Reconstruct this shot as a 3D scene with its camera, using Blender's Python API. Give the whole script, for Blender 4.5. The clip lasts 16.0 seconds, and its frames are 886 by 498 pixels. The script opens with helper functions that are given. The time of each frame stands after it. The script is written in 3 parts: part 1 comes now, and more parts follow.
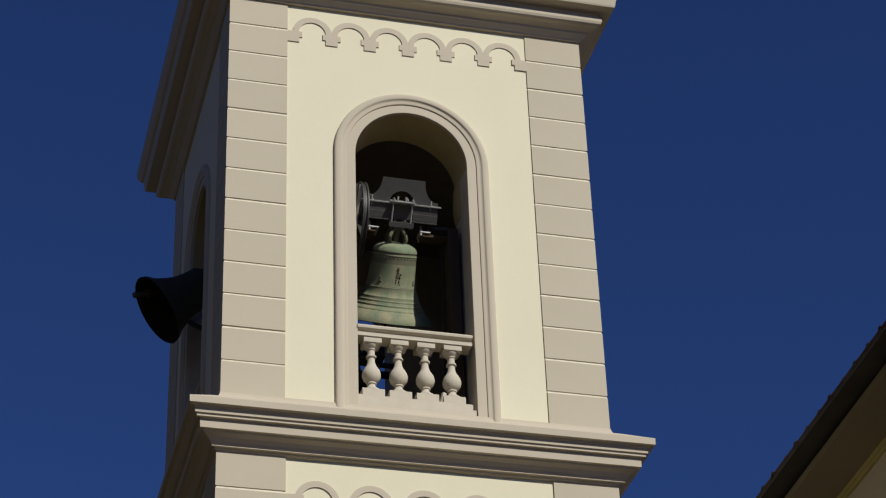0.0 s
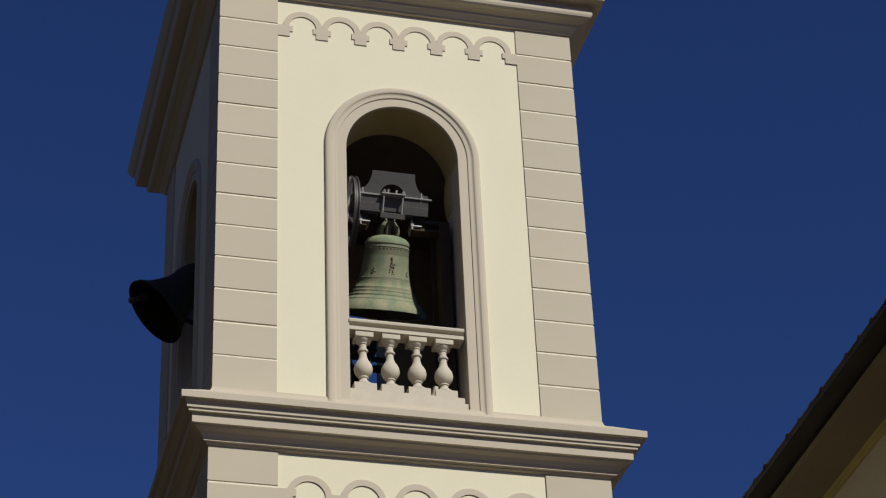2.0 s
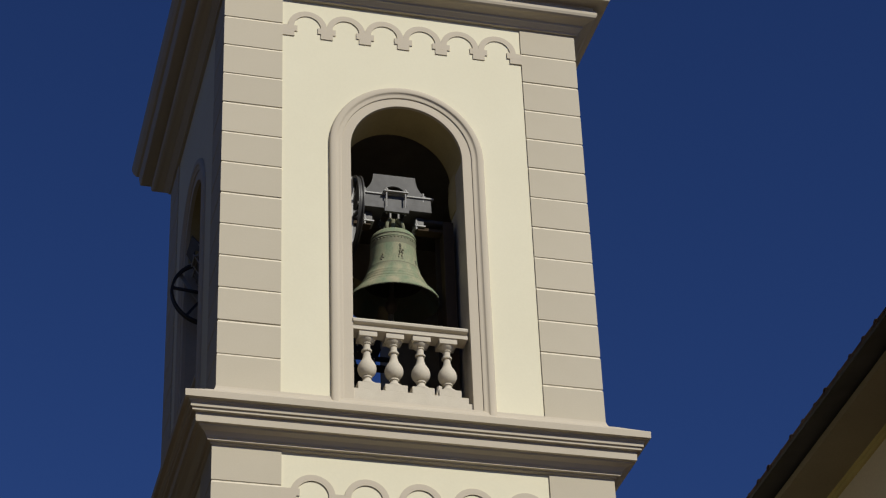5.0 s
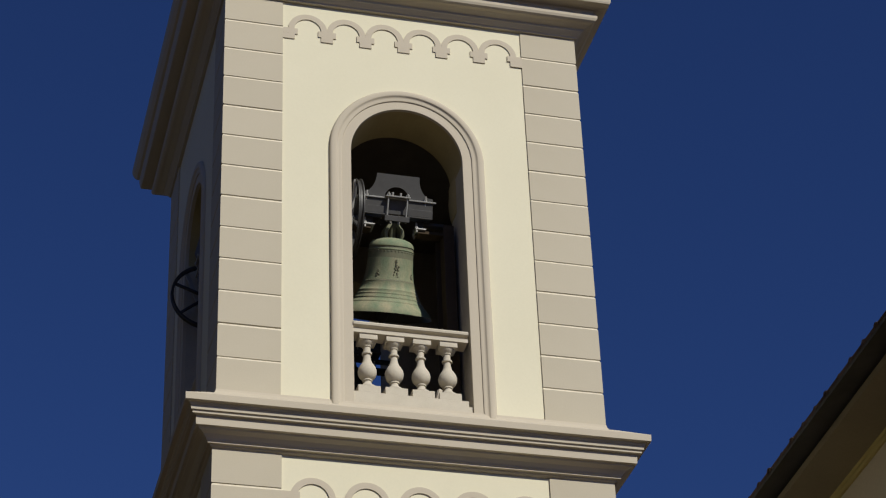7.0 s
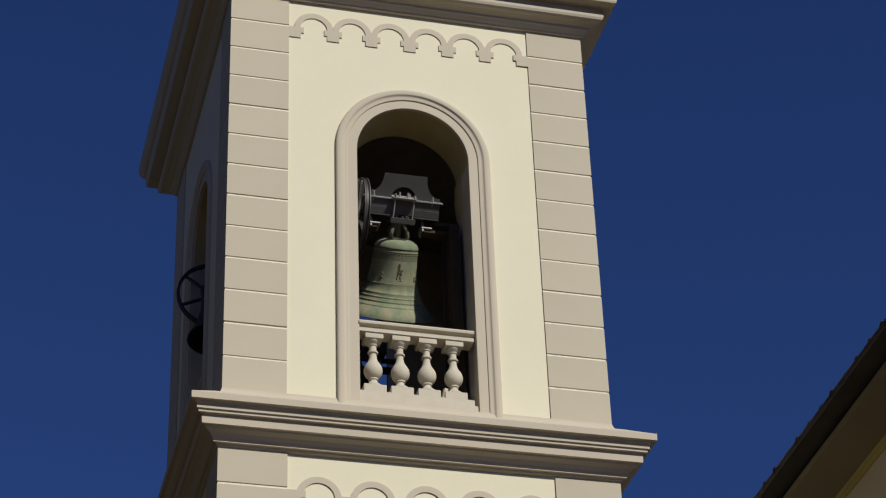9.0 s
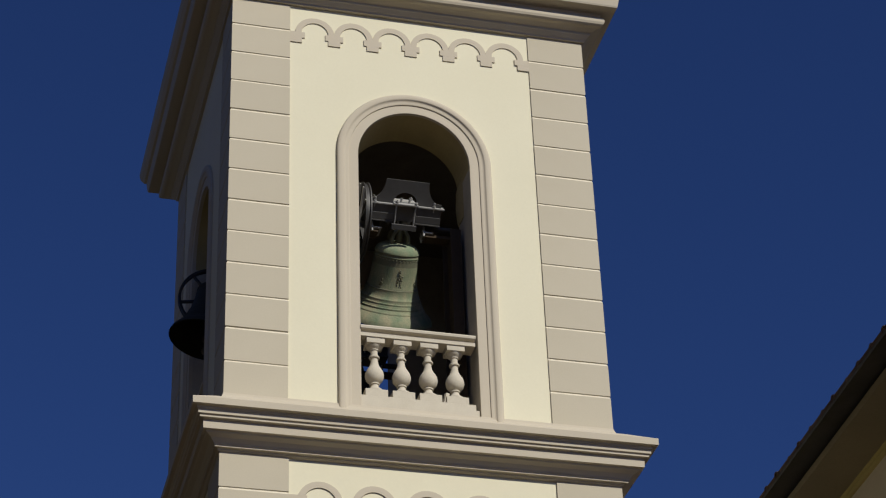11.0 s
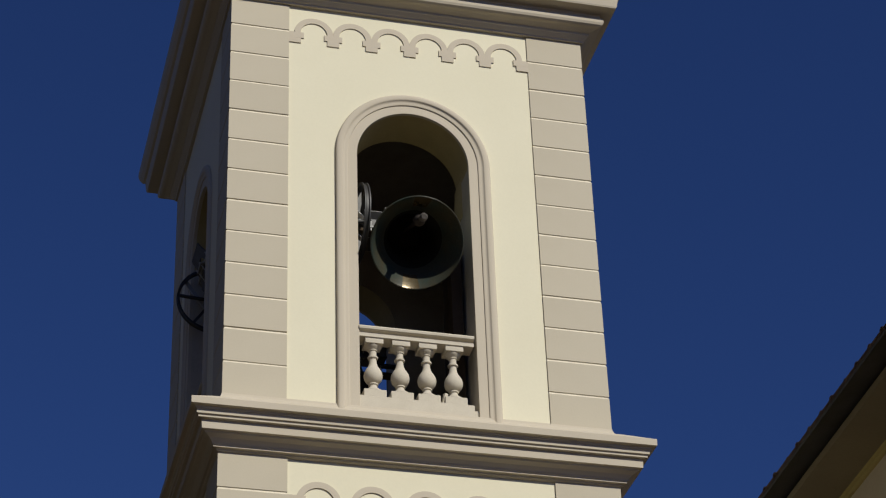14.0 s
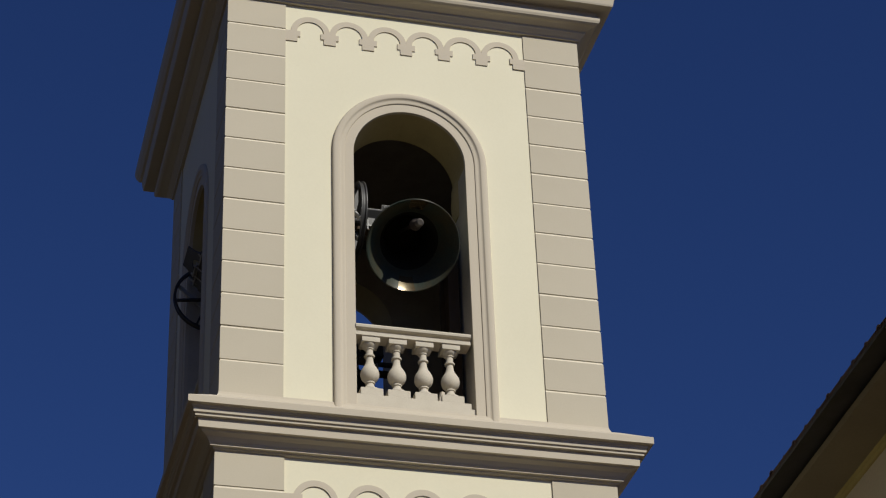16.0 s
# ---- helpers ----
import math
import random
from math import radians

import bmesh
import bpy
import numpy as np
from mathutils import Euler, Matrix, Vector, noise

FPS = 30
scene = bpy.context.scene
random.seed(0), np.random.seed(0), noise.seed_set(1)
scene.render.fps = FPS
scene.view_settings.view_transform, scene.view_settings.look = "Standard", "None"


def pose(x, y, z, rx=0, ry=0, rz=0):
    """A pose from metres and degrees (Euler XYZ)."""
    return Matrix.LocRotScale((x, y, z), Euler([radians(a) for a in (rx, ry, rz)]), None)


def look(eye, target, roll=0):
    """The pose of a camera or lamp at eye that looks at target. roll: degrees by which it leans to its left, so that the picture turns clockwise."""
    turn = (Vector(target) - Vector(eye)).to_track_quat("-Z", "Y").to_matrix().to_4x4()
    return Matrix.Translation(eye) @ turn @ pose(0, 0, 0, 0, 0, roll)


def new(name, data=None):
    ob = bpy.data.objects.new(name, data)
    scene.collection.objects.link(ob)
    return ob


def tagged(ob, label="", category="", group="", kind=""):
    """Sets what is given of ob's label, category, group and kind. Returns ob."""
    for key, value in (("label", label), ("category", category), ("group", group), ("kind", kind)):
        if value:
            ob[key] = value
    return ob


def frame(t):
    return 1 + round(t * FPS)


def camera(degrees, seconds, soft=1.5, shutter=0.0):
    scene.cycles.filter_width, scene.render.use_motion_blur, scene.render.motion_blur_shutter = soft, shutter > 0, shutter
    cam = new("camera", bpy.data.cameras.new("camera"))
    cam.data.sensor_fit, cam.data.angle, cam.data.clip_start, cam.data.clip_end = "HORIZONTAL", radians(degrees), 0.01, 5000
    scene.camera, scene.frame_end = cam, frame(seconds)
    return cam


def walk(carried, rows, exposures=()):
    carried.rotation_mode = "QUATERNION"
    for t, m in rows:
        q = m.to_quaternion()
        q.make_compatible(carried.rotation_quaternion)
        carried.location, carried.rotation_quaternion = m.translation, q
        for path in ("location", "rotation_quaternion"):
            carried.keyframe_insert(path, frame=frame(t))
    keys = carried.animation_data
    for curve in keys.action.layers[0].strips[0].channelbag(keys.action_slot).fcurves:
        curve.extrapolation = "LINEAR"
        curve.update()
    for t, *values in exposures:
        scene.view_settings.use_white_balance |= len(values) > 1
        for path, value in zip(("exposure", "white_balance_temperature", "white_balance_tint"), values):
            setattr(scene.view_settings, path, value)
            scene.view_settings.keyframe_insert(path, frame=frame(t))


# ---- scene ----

# ------------------------------------------------------------------ camera
EYE = Vector((-4.959, -19.228, 1.622))
FIELD = 22.015


def aim(turn, tilt, lean):
    """Handheld view from the fixed standpoint: turn from north to east, tilt up, lean, in degrees."""
    a, e = radians(turn), radians(tilt)
    way = Vector((math.sin(a) * math.cos(e), math.cos(a) * math.cos(e), math.sin(e)))
    return look(EYE, EYE + way, lean)


cam = camera(FIELD, 16.0, soft=1.2, shutter=0.12)
walk(cam, [(t, aim(a, e, r)) for t, a, e, r in (
        (0, 15.328, 33.328, -2.183),
        (0.5, 15.516, 33.256, -2.519),
        (1, 15.602, 33.223, -2.573),
        (1.5, 15.607, 33.162, -2.594),
        (2, 15.581, 33.161, -2.544),
        (2.5, 15.497, 33.142, -2.511),
        (3, 15.459, 33.130, -2.404),
        (3.5, 15.467, 33.119, -2.500),
        (4, 15.432, 33.142, -2.411),
        (6.5, 15.477, 33.193, -2.287),
        (7, 15.454, 33.242, -2.311),
        (7.5, 15.372, 33.237, -2.379),
        (8, 15.283, 33.241, -2.227),
        (8.5, 15.260, 33.244, -2.230),
        (9, 15.274, 33.221, -2.176),
        (11.5, 15.229, 33.365, -2.199),
        (12, 15.214, 33.374, -2.184),
        (12.5, 15.230, 33.391, -2.184),
        (13, 15.267, 33.376, -2.261),
        (13.5, 15.264, 33.372, -2.268),
        (14, 15.280, 33.351, -2.166),
        (14.5, 15.277, 33.341, -2.219),
        (15, 15.318, 33.315, -2.307),
        (15.5, 15.362, 33.318, -2.303),
        (16, 15.379, 33.308, -2.259))])

# ------------------------------------------------------------------ light
SUN_SIDE, SUN_HIGH = 26.0, 36.0
sun_way = Vector((math.sin(radians(SUN_SIDE)) * math.cos(radians(SUN_HIGH)),
                  -math.cos(radians(SUN_SIDE)) * math.cos(radians(SUN_HIGH)), math.sin(radians(SUN_HIGH))))
world = bpy.data.worlds.new("sky")
world.use_nodes = True
scene.world = world
wn = world.node_tree.nodes
sky = wn.new("ShaderNodeTexSky")
sky.sky_type = "NISHITA"
sky.sun_disc = False
sky.sun_elevation = radians(SUN_HIGH)
sky.sun_rotation = radians(180 - SUN_SIDE)
sky.altitude = 1500
sky.air_density = 1.0
sky.dust_density = 1.0
sky.ozone_density = 8.0
deep = wn.new("ShaderNodeMix")
deep.data_type, deep.blend_type = "RGBA", "MULTIPLY"
deep.inputs["Factor"].default_value = 1.0
deep.inputs["B"].default_value = (0.70, 0.835, 1.28, 1)
world.node_tree.links.new(sky.outputs["Color"], deep.inputs["A"])
world.node_tree.links.new(deep.outputs["Result"], wn["Background"].inputs["Color"])
wn["Background"].inputs["Strength"].default_value = 0.0535
sun_data = bpy.data.lights.new("sun", "SUN")
sun_data.energy = 5.0
sun_data.angle = radians(0.53)
sun_data.color = (0.988, 0.953, 0.848)
sun = new("sun", sun_data)
sun.matrix_basis = look(sun_way * 60, (0, 0, 0))
scene.view_settings.exposure = -0.33


# ------------------------------------------------------------------ materials
def material(name, base, other, rough=0.8, metal=0.0, scale=3.0, grain=60.0, mix=0.5, bump=0.15, streak=0.0, deep=0.004,
             pieces=0.0, spec=0.5, speckle=0.1):
    """A surface of two tones mixed by large stains and fine grain, with relief; streak stretches the stains downwards."""
    m = bpy.data.materials.new(name)
    m.use_nodes = True
    nt = m.node_tree
    nodes, link = nt.nodes, nt.links.new
    bsdf = nodes["Principled BSDF"]
    coord = nodes.new("ShaderNodeTexCoord")
    mapping = nodes.new("ShaderNodeMapping")
    mapping.inputs["Scale"].default_value = (1, 1, 1 - streak)
    link(coord.outputs["Object"], mapping.inputs["Vector"])
    big = nodes.new("ShaderNodeTexNoise")
    big.inputs["Scale"].default_value = scale
    big.inputs["Detail"].default_value = 6
    big.inputs["Roughness"].default_value = 0.6
    link(mapping.outputs["Vector"], big.inputs["Vector"])
    fine = nodes.new("ShaderNodeTexNoise")
    fine.inputs["Scale"].default_value = grain
    fine.inputs["Detail"].default_value = 4
    link(coord.outputs["Object"], fine.inputs["Vector"])
    spread = nodes.new("ShaderNodeMapRange")
    spread.inputs["From Min"].default_value = 0.35
    spread.inputs["From Max"].default_value = 0.7
    link(big.outputs["Fac"], spread.inputs["Value"])
    blend = nodes.new("ShaderNodeMix")
    blend.data_type = "RGBA"
    blend.inputs["A"].default_value = (*base, 1)
    blend.inputs["B"].default_value = (*other, 1)
    amount = nodes.new("ShaderNodeMath")
    amount.operation = "MULTIPLY"
    amount.inputs[1].default_value = mix
    link(spread.outputs["Result"], amount.inputs[0])
    link(amount.outputs[0], blend.inputs["Factor"])
    speck = nodes.new("ShaderNodeHueSaturation")
    value = nodes.new("ShaderNodeMapRange")
    value.inputs["To Min"].default_value = 1 - speckle
    value.inputs["To Max"].default_value = 1 + speckle
    link(fine.outputs["Fac"], value.inputs["Value"])
    last = value.outputs["Result"]
    if pieces:
        info = nodes.new("ShaderNodeObjectInfo")
        vary = nodes.new("ShaderNodeMapRange")
        vary.inputs["To Min"].default_value = 1 - pieces
        vary.inputs["To Max"].default_value = 1 + pieces
        link(info.outputs["Random"], vary.inputs["Value"])
        both = nodes.new("ShaderNodeMath")
        both.operation = "MULTIPLY"
        link(last, both.inputs[0])
        link(vary.outputs["Result"], both.inputs[1])
        last = both.outputs[0]
    link(last, speck.inputs["Value"])
    link(blend.outputs["Result"], speck.inputs["Color"])
    link(speck.outputs["Color"], bsdf.inputs["Base Color"])
    uneven = nodes.new("ShaderNodeMapRange")
    uneven.inputs["To Min"].default_value = max(rough - 0.12, 0.05)
    uneven.inputs["To Max"].default_value = min(rough + 0.12, 1.0)
    link(big.outputs["Fac"], uneven.inputs["Value"])
    link(uneven.outputs["Result"], bsdf.inputs["Roughness"])
    bsdf.inputs["Metallic"].default_value = metal
    bsdf.inputs["Specular IOR Level"].default_value = spec
    relief = nodes.new("ShaderNodeBump")
    relief.inputs["Strength"].default_value = bump
    relief.inputs["Distance"].default_value = deep
    link(fine.outputs["Fac"], relief.inputs["Height"])
    link(relief.outputs["Normal"], bsdf.inputs["Normal"])
    return m


CREAM = material("cream_plaster", (0.71, 0.665, 0.505), (0.675, 0.628, 0.47), 0.9, scale=0.9, grain=45, mix=0.6, bump=0.1, spec=0.2, speckle=0.03)
BEIGE = material("beige_stucco", (0.508, 0.456, 0.356), (0.475, 0.425, 0.327), 0.9, scale=1.4, grain=70, mix=0.6, bump=0.15, pieces=0.025, spec=0.2, speckle=0.05)
JOINT = material("pale_joint_line", (0.70, 0.64, 0.50), (0.55, 0.49, 0.39), 0.9, scale=6, grain=40, mix=0.9, bump=0.1, spec=0.2)
TRIM = material("beige_trim", (0.52, 0.46, 0.365), (0.475, 0.42, 0.33), 0.88, scale=1.2, grain=80, mix=0.6, bump=0.15, streak=0.6, spec=0.2, speckle=0.05)
PALE = material("pale_stone", (0.55, 0.50, 0.405), (0.47, 0.42, 0.335), 0.85, scale=5, grain=90, mix=0.6, bump=0.25, spec=0.25)
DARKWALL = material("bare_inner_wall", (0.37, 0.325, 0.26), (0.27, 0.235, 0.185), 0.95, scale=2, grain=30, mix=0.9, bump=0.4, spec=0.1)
TIMBER = material("old_timber", (0.145, 0.12, 0.092), (0.11, 0.09, 0.07), 0.85, scale=4, grain=50, mix=0.9, spec=0.2)
BRONZE = material("green_bronze", (0.165, 0.215, 0.135), (0.34, 0.305, 0.20), 0.78, 0.0, scale=7, grain=60, mix=1.0, bump=0.5, streak=0.6, spec=0.15, speckle=0.25)
DARKBRONZE = material("dark_bronze", (0.036, 0.038, 0.032), (0.055, 0.052, 0.042), 0.75, 0.1, scale=6, grain=60, mix=0.9, bump=0.3, spec=0.2)
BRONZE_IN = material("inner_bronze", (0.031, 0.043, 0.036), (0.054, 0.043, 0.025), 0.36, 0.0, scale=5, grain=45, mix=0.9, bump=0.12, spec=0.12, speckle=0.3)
# near-black tone that puts the shade inside the bells into the colour
BRONZE_DEEP = material("shade_black_inner_bronze", (0.014, 0.014, 0.012), (0.020, 0.018, 0.014), 0.85, 0.0, scale=6, grain=70, mix=0.8, bump=0.3, spec=0.05)
POLISH = material("struck_bronze", (0.12, 0.085, 0.04), (0.075, 0.065, 0.038), 0.24, 0.45, scale=9, grain=60, mix=0.9, bump=0.1, spec=0.5, speckle=0.2)
TARNISH = material("tarnished_bronze", (0.145, 0.16, 0.105), (0.20, 0.185, 0.125), 0.75, 0.1, scale=14, grain=70, mix=0.9, bump=0.4, spec=0.25)
STEEL = material("grey_painted_steel", (0.078, 0.076, 0.075), (0.058, 0.055, 0.053), 0.6, 0.0, scale=8, grain=120, mix=0.8, bump=0.2)
ZINC = material("galvanised_steel", (0.37, 0.365, 0.35), (0.27, 0.265, 0.255), 0.6, 0.05, scale=12, grain=150, mix=0.8, bump=0.15)
BLACK = material("black_iron", (0.03, 0.03, 0.03), (0.05, 0.045, 0.04), 0.5, 0.0, scale=9, grain=110, mix=0.7, bump=0.2)
POST = material("dull_dark_steel", (0.064, 0.046, 0.030), (0.050, 0.037, 0.025), 0.9, 0.0, scale=8, grain=110, mix=0.7, bump=0.2, spec=0.1)
RUST = material("rusty_iron", (0.032, 0.023, 0.018), (0.045, 0.034, 0.028), 0.8, 0.1, scale=14, grain=130, mix=0.8, bump=0.4)
BARE = material("worn_iron", (0.085, 0.073, 0.06), (0.06, 0.05, 0.042), 0.7, 0.1, scale=18, grain=120, mix=0.8, bump=0.3)
CLAY = material("clay_tile", (0.095, 0.062, 0.047), (0.068, 0.05, 0.042), 0.9, scale=4, grain=60, mix=0.9, bump=0.4, pieces=0.2, spec=0.15)
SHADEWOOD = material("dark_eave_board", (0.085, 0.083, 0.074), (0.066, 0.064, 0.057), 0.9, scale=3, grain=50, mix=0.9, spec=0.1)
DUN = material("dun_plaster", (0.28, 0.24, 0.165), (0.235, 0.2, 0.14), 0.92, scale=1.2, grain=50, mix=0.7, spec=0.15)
OCHRE = material("ochre_plaster", (0.44, 0.37, 0.15), (0.36, 0.30, 0.125), 0.92, scale=1.2, grain=50, mix=0.7, spec=0.15)
REVEAL = material("unpainted_reveal_plaster", (0.44, 0.355, 0.18), (0.34, 0.28, 0.145), 0.93, scale=1.6, grain=50, mix=0.9, bump=0.2, spec=0.1)
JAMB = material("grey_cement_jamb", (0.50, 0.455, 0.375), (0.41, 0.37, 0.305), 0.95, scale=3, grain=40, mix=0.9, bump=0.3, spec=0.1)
DULL = material("dull_brown_render", (0.108, 0.102, 0.080), (0.088, 0.083, 0.066), 0.95, scale=0.8, grain=30, mix=0.8, bump=0.3, spec=0.1)
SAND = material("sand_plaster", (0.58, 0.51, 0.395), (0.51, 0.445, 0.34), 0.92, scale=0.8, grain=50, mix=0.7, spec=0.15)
# unseen ground, kept dark so the west side gets little bounce
EARTH = material("dark_earth", (0.050, 0.036, 0.021), (0.038, 0.028, 0.017), 0.95, scale=0.3, grain=6, mix=0.9, bump=0.3, spec=0.1)
# warm tone chosen for the light it throws up under the cornices
PAVING = material("bounce_paving", (0.26, 0.165, 0.085), (0.21, 0.135, 0.07), 0.9, scale=0.4, grain=8, mix=0.8, bump=0.3, spec=0.2)


# ------------------------------------------------------------------ mesh tools
def mesh_of(name, bm, mats, smooth=False):
    bmesh.ops.remove_doubles(bm, verts=bm.verts, dist=1e-5)
    bmesh.ops.recalc_face_normals(bm, faces=bm.faces)
    me = bpy.data.meshes.new(name)
    bm.to_mesh(me)
    bm.free()
    for m in (mats if isinstance(mats, (list, tuple)) else [mats]):
        me.materials.append(m)
    if smooth:
        me.polygons.foreach_set("use_smooth", [True] * len(me.polygons))
        me.set_sharp_from_angle(angle=radians(35))
    return me


def place(name, me, parent, m=None, label=""):
    ob = new(name, me)
    ob.parent = parent
    if m is not None:
        ob.matrix_basis = m
    return tagged(ob, label)


def part(name, bm, mats, parent, label="", smooth=False, m=None):
    return place(name, mesh_of(name, bm, mats, smooth), parent, m, label)


def thing(name, label, category, m=None, group="", kind=""):
    ob = new(name)
    ob.empty_display_size = 0.2
    if m is not None:
        ob.matrix_basis = m
    return tagged(ob, label, category, group, kind)


def add_box(bm, x0, x1, y0, y1, z0, z1, bevel=0.0):
    made = bmesh.ops.create_cube(bm, size=1.0)["verts"]
    for v in made:
        v.co = Vector((x0 + (v.co.x + 0.5) * (x1 - x0), y0 + (v.co.y + 0.5) * (y1 - y0), z0 + (v.co.z + 0.5) * (z1 - z0)))
    if bevel:
        edges = list({e for v in made for e in v.link_edges})
        bmesh.ops.bevel(bm, geom=edges, offset=bevel, segments=2, affect="EDGES", profile=0.6)


def box(x0, x1, y0, y1, z0, z1, bevel=0.0):
    bm = bmesh.new()
    add_box(bm, x0, x1, y0, y1, z0, z1, bevel)
    return bm


def add_turned(bm, profile, steps=32, centre=(0, 0, 0), closed=False):
    """A body of revolution round z from (radius, height) pairs."""
    cx, cy, cz = centre
    rings = []
    for r, z in profile:
        rings.append([bm.verts.new((cx + r * math.cos(2 * math.pi * i / steps), cy + r * math.sin(2 * math.pi * i / steps), cz + z))
                      for i in range(steps)])
    pairs = list(zip(rings, rings[1:])) + ([(rings[-1], rings[0])] if closed else [])
    for a, b in pairs:
        for i in range(steps):
            j = (i + 1) % steps
            bm.faces.new((a[i], a[j], b[j], b[i]))
    if not closed:
        bm.faces.new(rings[0][::-1])
        bm.faces.new(rings[-1])


def add_rod(bm, a, b, r, steps=10, r2=None):
    a, b = Vector(a), Vector(b)
    m = Matrix.Translation((a + b) / 2) @ (b - a).to_track_quat("Z", "Y").to_matrix().to_4x4()
    bmesh.ops.create_cone(bm, cap_ends=True, segments=steps, radius1=r, radius2=r if r2 is None else r2, depth=(b - a).length, matrix=m)


def add_tube(bm, path, r, steps=8):
    """A round bar along a path of points."""
    path = [Vector(p) for p in path]
    rings = []
    for i, p in enumerate(path):
        way = (path[min(i + 1, len(path) - 1)] - path[max(i - 1, 0)]).normalized()
        q = way.to_track_quat("Z", "Y").to_matrix()
        rings.append([bm.verts.new(p + q @ Vector((r * math.cos(2 * math.pi * k / steps), r * math.sin(2 * math.pi * k / steps), 0)))
                      for k in range(steps)])
    for a, b in zip(rings, rings[1:]):
        best = min(range(steps), key=lambda s: sum((a[k].co - b[(k + s) % steps].co).length for k in range(steps)))
        for k in range(steps):
            bm.faces.new((a[k], a[(k + 1) % steps], b[(k + 1 + best) % steps], b[(k + best) % steps]))
    bm.faces.new(rings[0][::-1])
    bm.faces.new(rings[-1])


def add_plate(bm, outline, y0, y1):
    """A flat plate in x and z, from y0 to y1."""
    front = [bm.verts.new((x, y0, z)) for x, z in outline]
    back = [bm.verts.new((x, y1, z)) for x, z in outline]
    bm.faces.new(front)
    bm.faces.new(back[::-1])
    n = len(outline)
    for i in range(n):
        j = (i + 1) % n
        bm.faces.new((front[i], back[i], back[j], front[j]))


def ring_cornice(profile, half):
    """A moulding that runs round a square tower: (projection, height) pairs, mitred at the corners."""
    bm = bmesh.new()
    loops = []
    for o, z in profile:
        h = half + o
        loops.append([bm.verts.new((sx * h, 2 + sy * h, z)) for sx, sy in ((-1, -1), (1, -1), (1, 1), (-1, 1))])
    for a, b in zip(loops, loops[1:]):
        for i in range(4):
            j = (i + 1) % 4
            bm.faces.new((a[i], a[j], b[j], b[i]))
    return bm


# ------------------------------------------------------------------ ground
Z0 = 12.5          # height of the belfry's lower cornice
bm = bmesh.new()
bmesh.ops.create_grid(bm, x_segments=8, y_segments=8, size=1500)
ground = new("ground", mesh_of("ground", bm, EARTH))
tagged(ground, "dark reddish earth round the church", "ground", kind="structure")
# unseen reflector sheet; ends near the tower's west side to spare it the bounce
pavement = new("pavement", mesh_of("pavement", box(-2.6, 40, -45, 0.0, -0.1, 0.02), PAVING))
tagged(pavement, "unseen warm paving added to bounce light up onto the tower front", "pavement", kind="structure")

# unseen wall added to the west: bounces warm light, blocks blue sky
bounce_wall_west = new("bounce_wall_west", mesh_of("bounce_wall_west", box(-15.6, -15.0, -30, 30, -0.1, 21.0), DULL))
tagged(bounce_wall_west, "unseen plain dull brown wall added to warm and dim the shaded side", "wall", kind="structure")

# ------------------------------------------------------------------ bell tower
tower = thing("bell_tower", "cream and beige plastered church bell tower with open belfry", "bell tower")
FACES = [Matrix.Translation((0, 2, 0)) @ pose(0, 0, 0, 0, 0, a) @ Matrix.Translation((0, -2, 0)) for a in (0, -90, 90, 180)]
OPEN, SPRING, SILL, THICK = 0.618, Z0 + 3.35, Z0 + 0.25, 0.54
WALL_TOP, PANEL = Z0 + 5.30, 1.36


def arch_wall(u, z0, z1, d0, d1, r, spring, sill, steps=28):
    """A wall with a round-arched opening that goes through it."""
    bm = bmesh.new()
    arch = [(-r * math.cos(math.pi * i / steps), spring + r * math.sin(math.pi * i / steps)) for i in range(steps + 1)]
    hole = [(-r, sill)] + arch + [(r, sill)]
    sheets = []
    for d in (d0, d1):
        v = lambda x, z: bm.verts.new((x, d, z))
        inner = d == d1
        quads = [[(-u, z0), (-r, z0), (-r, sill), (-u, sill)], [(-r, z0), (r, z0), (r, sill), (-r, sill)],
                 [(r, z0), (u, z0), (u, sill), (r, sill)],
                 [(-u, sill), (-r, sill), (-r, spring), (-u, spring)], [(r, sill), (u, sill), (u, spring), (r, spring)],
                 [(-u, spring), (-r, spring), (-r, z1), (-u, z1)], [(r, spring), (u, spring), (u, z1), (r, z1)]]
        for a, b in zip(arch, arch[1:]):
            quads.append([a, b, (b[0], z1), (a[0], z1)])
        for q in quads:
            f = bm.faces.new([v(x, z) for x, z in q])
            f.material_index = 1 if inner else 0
    for a, b in zip(hole, hole[1:]):
        f = bm.faces.new([bm.verts.new(p) for p in ((a[0], d0, a[1]), (b[0], d0, b[1]), (b[0], d1, b[1]), (a[0], d1, a[1]))])
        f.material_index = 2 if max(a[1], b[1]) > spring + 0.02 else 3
    for a, b in (((-r, sill), (r, sill)), ((-u, z0), (-u, z1)), ((u, z0), (u, z1)), ((-u, z1), (u, z1)), ((-u, z0), (u, z0))):
        bm.faces.new([bm.verts.new(p) for p in ((a[0], d0, a[1]), (b[0], d0, b[1]), (b[0], d1, b[1]), (a[0], d1, a[1]))])
    return bm


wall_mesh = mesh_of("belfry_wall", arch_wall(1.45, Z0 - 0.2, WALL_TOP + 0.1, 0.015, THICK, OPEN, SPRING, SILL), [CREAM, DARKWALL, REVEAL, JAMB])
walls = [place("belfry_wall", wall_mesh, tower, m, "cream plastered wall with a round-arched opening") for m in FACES]


